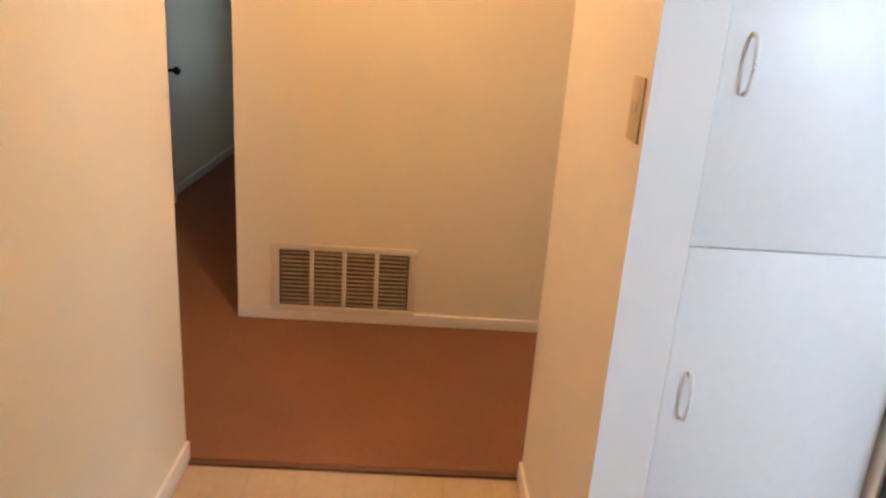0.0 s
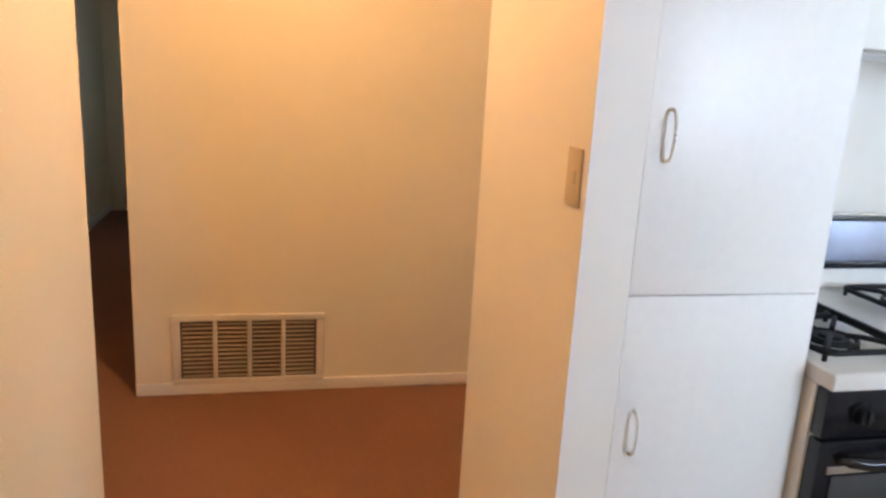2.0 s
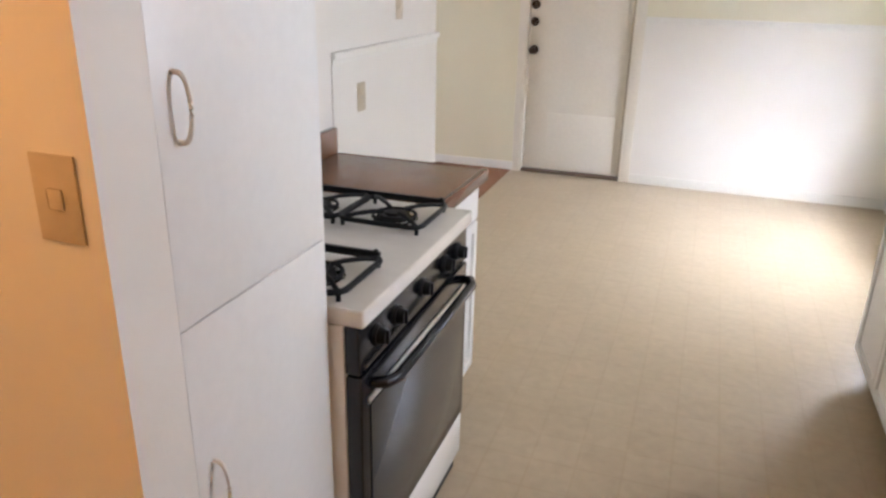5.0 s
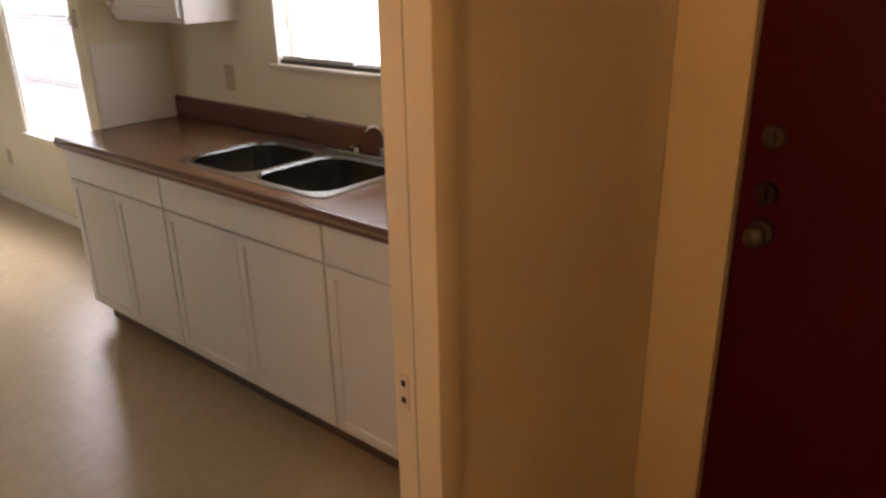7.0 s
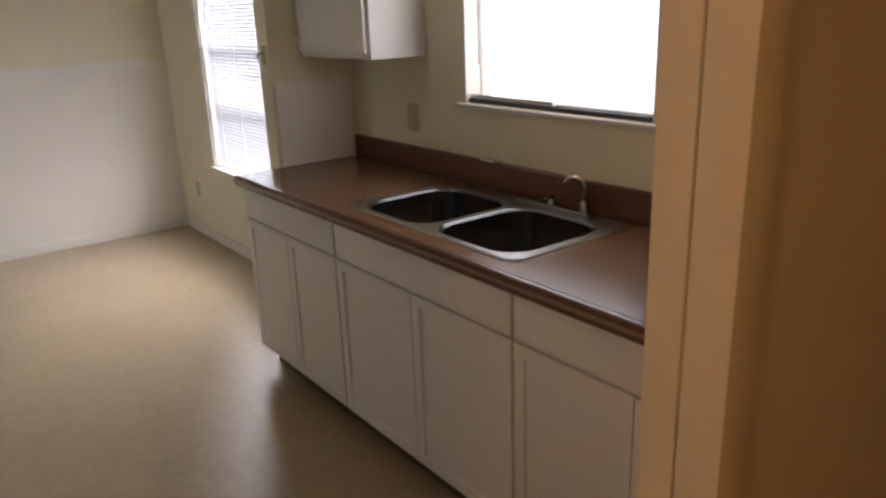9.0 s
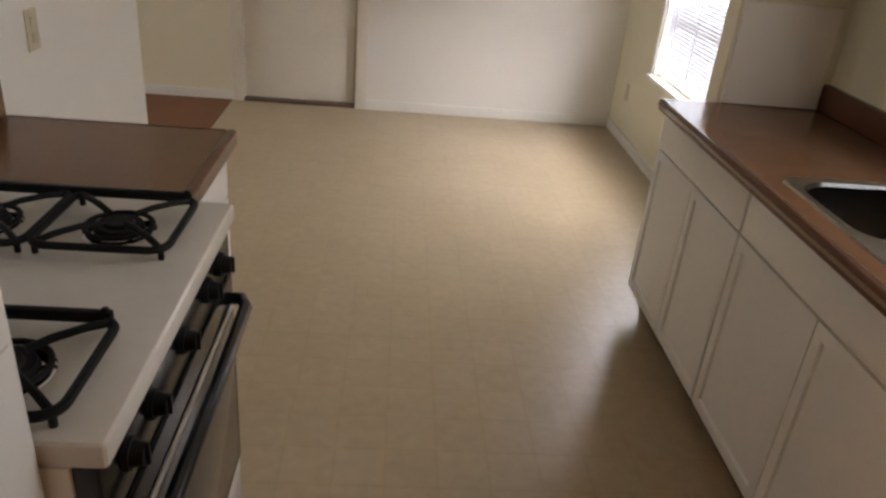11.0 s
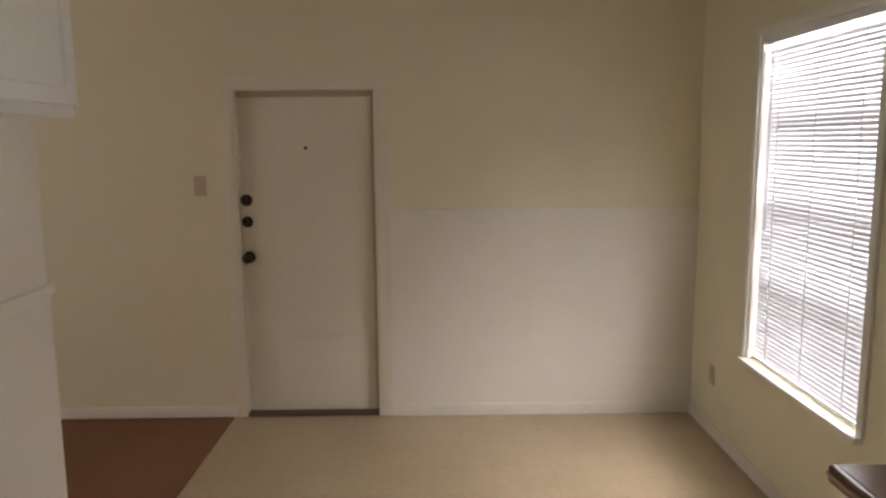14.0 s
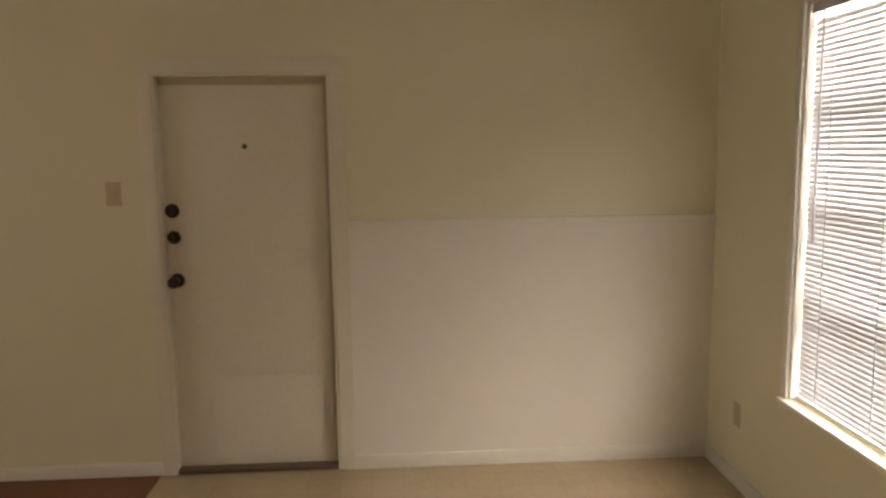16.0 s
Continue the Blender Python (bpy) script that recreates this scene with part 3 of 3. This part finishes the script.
for cx, cy, wx, wy in BOWLS:
    bm = bmesh.new()
    prev = None
    for dz, shrink, r in ((0.0, 0.0, 0.10), (-0.008, 0.010, 0.096), (-0.15, 0.022, 0.088), (-0.172, 0.040, 0.078), (-0.178, 0.075, 0.06)):
        vs = [bm.verts.new((x, y, 0.9165 + dz)) for x, y in rounded(cx, cy, wx - 2 * shrink, wy - 2 * shrink, r)]
        if prev:
            for i in range(len(vs)):
                j = (i + 1) % len(vs)
                bm.faces.new((prev[i], prev[j], vs[j], vs[i]))
        prev = vs
    bm.faces.new(prev)
    # bowl takes the darkened steel, its shade is in the colour
    bowl = part("bowl", bm, STEEL_SHADED, sink)
    dr = rod(bmesh.new(), (cx + 0.03, cy, 0.7388), (cx + 0.03, cy, 0.7415), 0.042, 0.038, 24)
    rod(dr, (cx + 0.03, cy, 0.7415), (cx + 0.03, cy, 0.743), 0.012)
    part("drain", dr, CHROME, bowl, "chrome basket drain")

faucet = thing("faucet", (2.925, 1.87, 0.9165), "small chrome kitchen faucet behind the sink", "faucet")
# faucet parts use the chrome darkened for standing against the window
part("deck_plate", block(2.900, 2.944, 1.75, 2.09, 0.9165, 0.926, bev=0.004), SHADED_CHROME, faucet)
part("body", rod(bmesh.new(), (2.924, 1.79, 0.926), (2.924, 1.79, 0.962), 0.019, 0.015), SHADED_CHROME, faucet)
part("spout", tube(bmesh.new(), [(2.924, 1.79, 0.955), (2.926, 1.79, 1.002), (2.922, 1.796, 1.026), (2.910, 1.812, 1.036), (2.897, 1.830, 1.032), (2.890, 1.840, 1.018)], 0.0088), SHADED_CHROME, faucet, "slender chrome spout")
hb = rod(bmesh.new(), (2.922, 1.93, 0.926), (2.922, 1.93, 0.944), 0.015, 0.012)
box(hb, 2.890, 2.932, 1.924, 1.936, 0.944, 0.953, bev=0.003)
part("handle", hb, SHADED_CHROME, faucet)
single("soap_dish", block(2.955, 2.998, 2.26, 2.34, 1.012, 1.022, bev=0.004), CHROME, (2.98, 2.30, 1.012), "small shiny dish on top of the backsplash", "dish")


# wall cabinets
def wall_cabinet(x0, x1, y0, y1, z0, z1, out, doors, label, knob=True):
    """out: 1 when the doors face east, -1 west."""
    c = thing("wall_cabinet", ((x0 + x1) / 2, (y0 + y1) / 2, z0), label, "cabinet")
    part("body", block(x0, x1, y0, y1, z0, z1, bev=0.003), CAB, c)
    xf = x1 if out > 0 else x0
    w = (y1 - y0 - 0.03) / doors
    for k in range(doors):
        a, b = y0 + 0.015 + k * w + 0.002, y0 + 0.015 + (k + 1) * w - 0.002
        d = part("door", shaker(bmesh.new(), xf, a, b, z0 + 0.025, z1 - 0.02, out), CAB, c)
        if not knob:
            continue
        kb = rod(bmesh.new(), (xf + 0.019 * out, b - 0.03, z0 + 0.07), (xf + 0.032 * out, b - 0.03, z0 + 0.07), 0.006)
        ball(kb, (xf + 0.038 * out, b - 0.03, z0 + 0.07), 0.012)
        part("knob", kb, CAB, d)
    return c


wall_cabinet(2.735, 2.998, 2.705, 3.278, 1.385, 2.14, -1, 1, "white painted wall cabinet beside the sink window")
wall_cabinet(0.302, 0.60, 2.06, 2.556, 1.72, 2.30, 1, 1, "white painted wall cabinet over the short counter", False)
wall_cabinet(0.302, 0.60, 2.56, 3.33, 1.748, 2.30, 1, 2, "white painted wall cabinet over the open alcove", False)
wall_cabinet(0.302, 0.62, 1.29, 2.056, 1.72, 2.30, 1, 2, "white painted wall cabinet above the range hood", False)
hood = thing("range_hood", (0.48, 1.67, 1.58), "white enamel range hood under the cabinet", "range hood")
bm = block(0.302, 0.74, 1.295, 2.05, 1.60, 1.718, bev=0.006)
part("shell", bm, ENAMEL, hood)
part("filter", block(0.36, 0.66, 1.36, 1.98, 1.594, 1.60), ALU, hood)

# pantry
pantry = thing("pantry_cabinet", (0.63, 1.06, 0.0), "tall white built-in pantry with three stacked doors", "pantry")
body = bmesh.new()
box(body, 0.302, 0.93, 0.8352, 1.286, 0.0, H - 0.002)
part("body", body, CAB, pantry)
fr = bmesh.new()
box(fr, 0.93, 0.9495, 1.2785, 1.286, 0.0, H - 0.002)
part("face_frame", fr, CAB, pantry)


def pull(parent, y, z):
    part("handle", tube(bmesh.new(), [(0.949 + 0.027 * math.sin(math.pi * k / 16) ** 0.6, y, z + 0.05 * math.cos(math.pi * k / 16)) for k in range(17)], 0.004, 12), TRIM, parent, "white painted bow handle")


for z0, z1, hz in ((0.06, 1.070, 0.765), (1.073, 1.703, 1.40), (1.706, 2.44, None)):
    d = part("door", block(0.931, 0.9505, 0.8354, 1.2783, z0, z1, bev=0.0005), CAB, pantry)
    if hz:
        pull(d, 0.880, hz)

# stove counter
sc = thing("stove_counter", (0.6, 2.3, 0.872), "brown laminate counter between the stove and the open alcove", "counter")
part("worktop", block(0.302, 0.908, 2.062, 2.553, 0.872, 0.91), LAMINATE, sc)
part("front_edge", block(0.906, 0.934, 2.062, 2.560, 0.868, 0.914, bev=0.010, seg=3), NOSING, sc, "dark rounded front edge")
part("end_strip", block(0.302, 0.906, 2.553, 2.560, 0.868, 0.912, bev=0.006), NOSING, sc)
part("backsplash", block(0.302, 0.328, 2.062, 2.553, 0.91, 1.012, bev=0.009, seg=3), LAMINATE, sc)

# gas stove
stove = thing("gas_stove", (0.7, 1.675, 0.0), "white gas stove with black grates and a black front", "stove")
Y0, Y1 = 1.296, 2.054
body = bmesh.new()
box(body, 0.34, 0.9800, Y0, Y1, 0.03, 0.872, bev=0.004)
part("body", body, ENAMEL, stove)
ct = bmesh.new()
box(ct, 0.36, 1.0300, Y0 - 0.002, Y1 + 0.002, 0.872, 0.915, bev=0.010, seg=3)
part("cooktop", ct, COOKTOP, stove)
cp = bmesh.new()
box(cp, 0.9800, 1.0150, Y0 + 0.004, Y1 - 0.004, 0.755, 0.870, bev=0.004)
part("control_panel", cp, BLACK_GLOSS, stove, "black control panel")
for y in (1.39, 1.50, 1.675, 1.85, 1.96):
    kb = rod(bmesh.new(), (1.0150, y, 0.815), (1.0230, y, 0.815), 0.027, 0.025, 24)
    rod(kb, (1.0230, y, 0.815), (1.0410, y, 0.815), 0.020, 0.017, 24)
    box(kb, 1.0390, 1.0470, y - 0.004, y + 0.004, 0.798, 0.832, bev=0.002)
    part("knob", kb, BLACK, stove, "black burner knob")
od = part("oven_door", block(0.9800, 1.0200, Y0 + 0.004, Y1 - 0.004, 0.215, 0.750, bev=0.006), BLACK_GLOSS, stove, "black oven door")
part("window", block(1.0202, 1.0240, Y0 + 0.045, Y1 - 0.045, 0.26, 0.665, bev=0.002), OVEN_GLASS, od, "dark oven window")
hd = tube(bmesh.new(), [(1.0190, Y0 + 0.06, 0.712), (1.0510, Y0 + 0.065, 0.716), (1.0670, Y0 + 0.10, 0.716), (1.0690, 1.675, 0.716), (1.0670, Y1 - 0.10, 0.716), (1.0510, Y1 - 0.065, 0.716), (1.0190, Y1 - 0.06, 0.712)], 0.014, 12)
part("handle", hd, BLACK_GLOSS, od, "black bar handle")
part("trim", block(1.0205, 1.0250, Y0 + 0.03, Y1 - 0.03, 0.672, 0.690, bev=0.002), ALU, od, "silver trim line")
part("drawer", block(0.9800, 1.0170, Y0 + 0.004, Y1 - 0.004, 0.06, 0.208, bev=0.006), ENAMEL, stove, "white bottom drawer")
part("kick", block(0.42, 1.0000, Y0 + 0.02, Y1 - 0.02, 0.0, 0.03), BLACK, stove)
bg = bmesh.new()
box(bg, 0.34, 0.40, Y0, Y1, 0.872, 1.140, bev=0.010, seg=3)
part("backguard", bg, ENAMEL, stove)
con = part("console", block(0.40, 0.412, Y0 + 0.02, Y1 - 0.02, 1.000, 1.125, bev=0.004), PANEL, stove, "silver-blue control console")
part("trim", block(0.40, 0.416, Y0 + 0.02, Y1 - 0.02, 0.977, 1.000, bev=0.003), BLACK_GLOSS, con)
part("trim", block(0.40, 0.416, Y0 + 0.02, Y1 - 0.02, 1.125, 1.141, bev=0.003), BLACK_GLOSS, con)
part("clock", block(0.412, 0.415, 1.60, 1.75, 1.030, 1.100, bev=0.002), BLACK_GLOSS, con, "small dark clock face")


def grate(y0, y1):
    """One cast grate over a front and a back burner."""
    x0, x1 = 0.465, 0.975
    g = part("grate", frame_bars(x0, x1, y0, y1), BLACK, stove, "black cast iron grate")
    for cx in (0.594, 0.846):
        cy = (y0 + y1) / 2
        b = rod(bmesh.new(), (cx, cy, 0.9155), (cx, cy, 0.919), 0.068, 0.062, 28)
        part("drip_bowl", b, CHROME, stove, "shiny drip bowl")
        b = rod(bmesh.new(), (cx, cy, 0.919), (cx, cy, 0.930), 0.048, 0.044, 24)
        rod(b, (cx, cy, 0.930), (cx, cy, 0.936), 0.030, 0.026, 24)
        part("burner", b, BLACK, stove)
    return g


def frame_bars(x0, x1, y0, y1):
    """Two rounded square rings, joined, with fingers to each burner and upright nubs at the back."""
    bm = bmesh.new()
    cy, z = (y0 + y1) / 2, 0.937
    xm = (x0 + x1) / 2
    for cx, wx in (((x0 + xm) / 2 + 0.002, xm - x0 - 0.012), ((xm + x1) / 2 - 0.002, x1 - xm - 0.012)):
        loop = [(x, y, z) for x, y in rounded(cx, cy, wx, y1 - y0, 0.035, 6)]
        tube(bm, loop + loop[:2], 0.0078, 8)
        ring_loop = [(cx + 0.062 * math.cos(math.tau * k / 24), cy + 0.062 * math.sin(math.tau * k / 24), 0.926) for k in range(26)]
        tube(bm, ring_loop, 0.005, 8)
        for dx, dy in ((1, 1), (-1, 1), (1, -1), (-1, -1)):
            ex, ey = dx * (wx / 2 - 0.011), dy * ((y1 - y0) / 2 - 0.011)
            tube(bm, [(cx + ex, cy + ey, z), (cx + ex * 0.75, cy + ey * 0.75, z + 0.006), (cx + ex * 0.45, cy + ey * 0.45, z + 0.007), (cx + ex * 0.22, cy + ey * 0.22, z + 0.003)], 0.0066, 8)
        for sx in (1, -1):
            for sy in (1, -1):
                px, py = cx + sx * (wx / 2 - 0.011), cy + sy * ((y1 - y0) / 2 - 0.011)
                rod(bm, (px, py, 0.9152), (px, py, z), 0.006, 0.006, 8)
    box(bm, xm - 0.010, xm + 0.010, cy - 0.012, cy + 0.012, z - 0.005, z + 0.004, bev=0.002)
    box(bm, x0 + 0.02, x1 - 0.02, y1 - 0.006, y1 + 0.008, z - 0.004, z + 0.013, bev=0.003)
    for px in (x0 + 0.03, x1 - 0.03):
        rod(bm, (px, y1, z), (px, y1 + 0.002, z + 0.018), 0.006, 0.005, 10)
    return bm


grate(1.315, 1.545)
grate(1.772, 2.012)
for x, y in ((0.40, 1.33), (0.40, 2.02), (0.93, 1.33), (0.93, 2.02)):
    part("foot", rod(bmesh.new(), (x, y, 0.0), (x, y, 0.03), 0.018), BLACK, stove)

# ceiling lamp over the back entry
lamp = thing("ceiling_lamp", (0.12, 0.12, H), "small flush ceiling lamp over the back entry", "ceiling lamp")
part("base", rod(bmesh.new(), (0.12, 0.12, H), (0.12, 0.12, H - 0.03), 0.09, 0.08, 24), TRIM, lamp)

# small bracket on the end of the short wall by the sink counter
bk = thing("wall_bracket", (2.575, 3.33, 1.40), "small ivory bracket on the end of the short wall", "bracket")
part("plate", block(2.574, 2.58, 3.315, 3.345, 1.36, 1.44, bev=0.002), IVORY, bk)
part("hook", tube(bmesh.new(), [(2.574, 3.33, 1.41), (2.556, 3.33, 1.405), (2.548, 3.33, 1.39), (2.552, 3.33, 1.378)], 0.004), IVORY, bk)
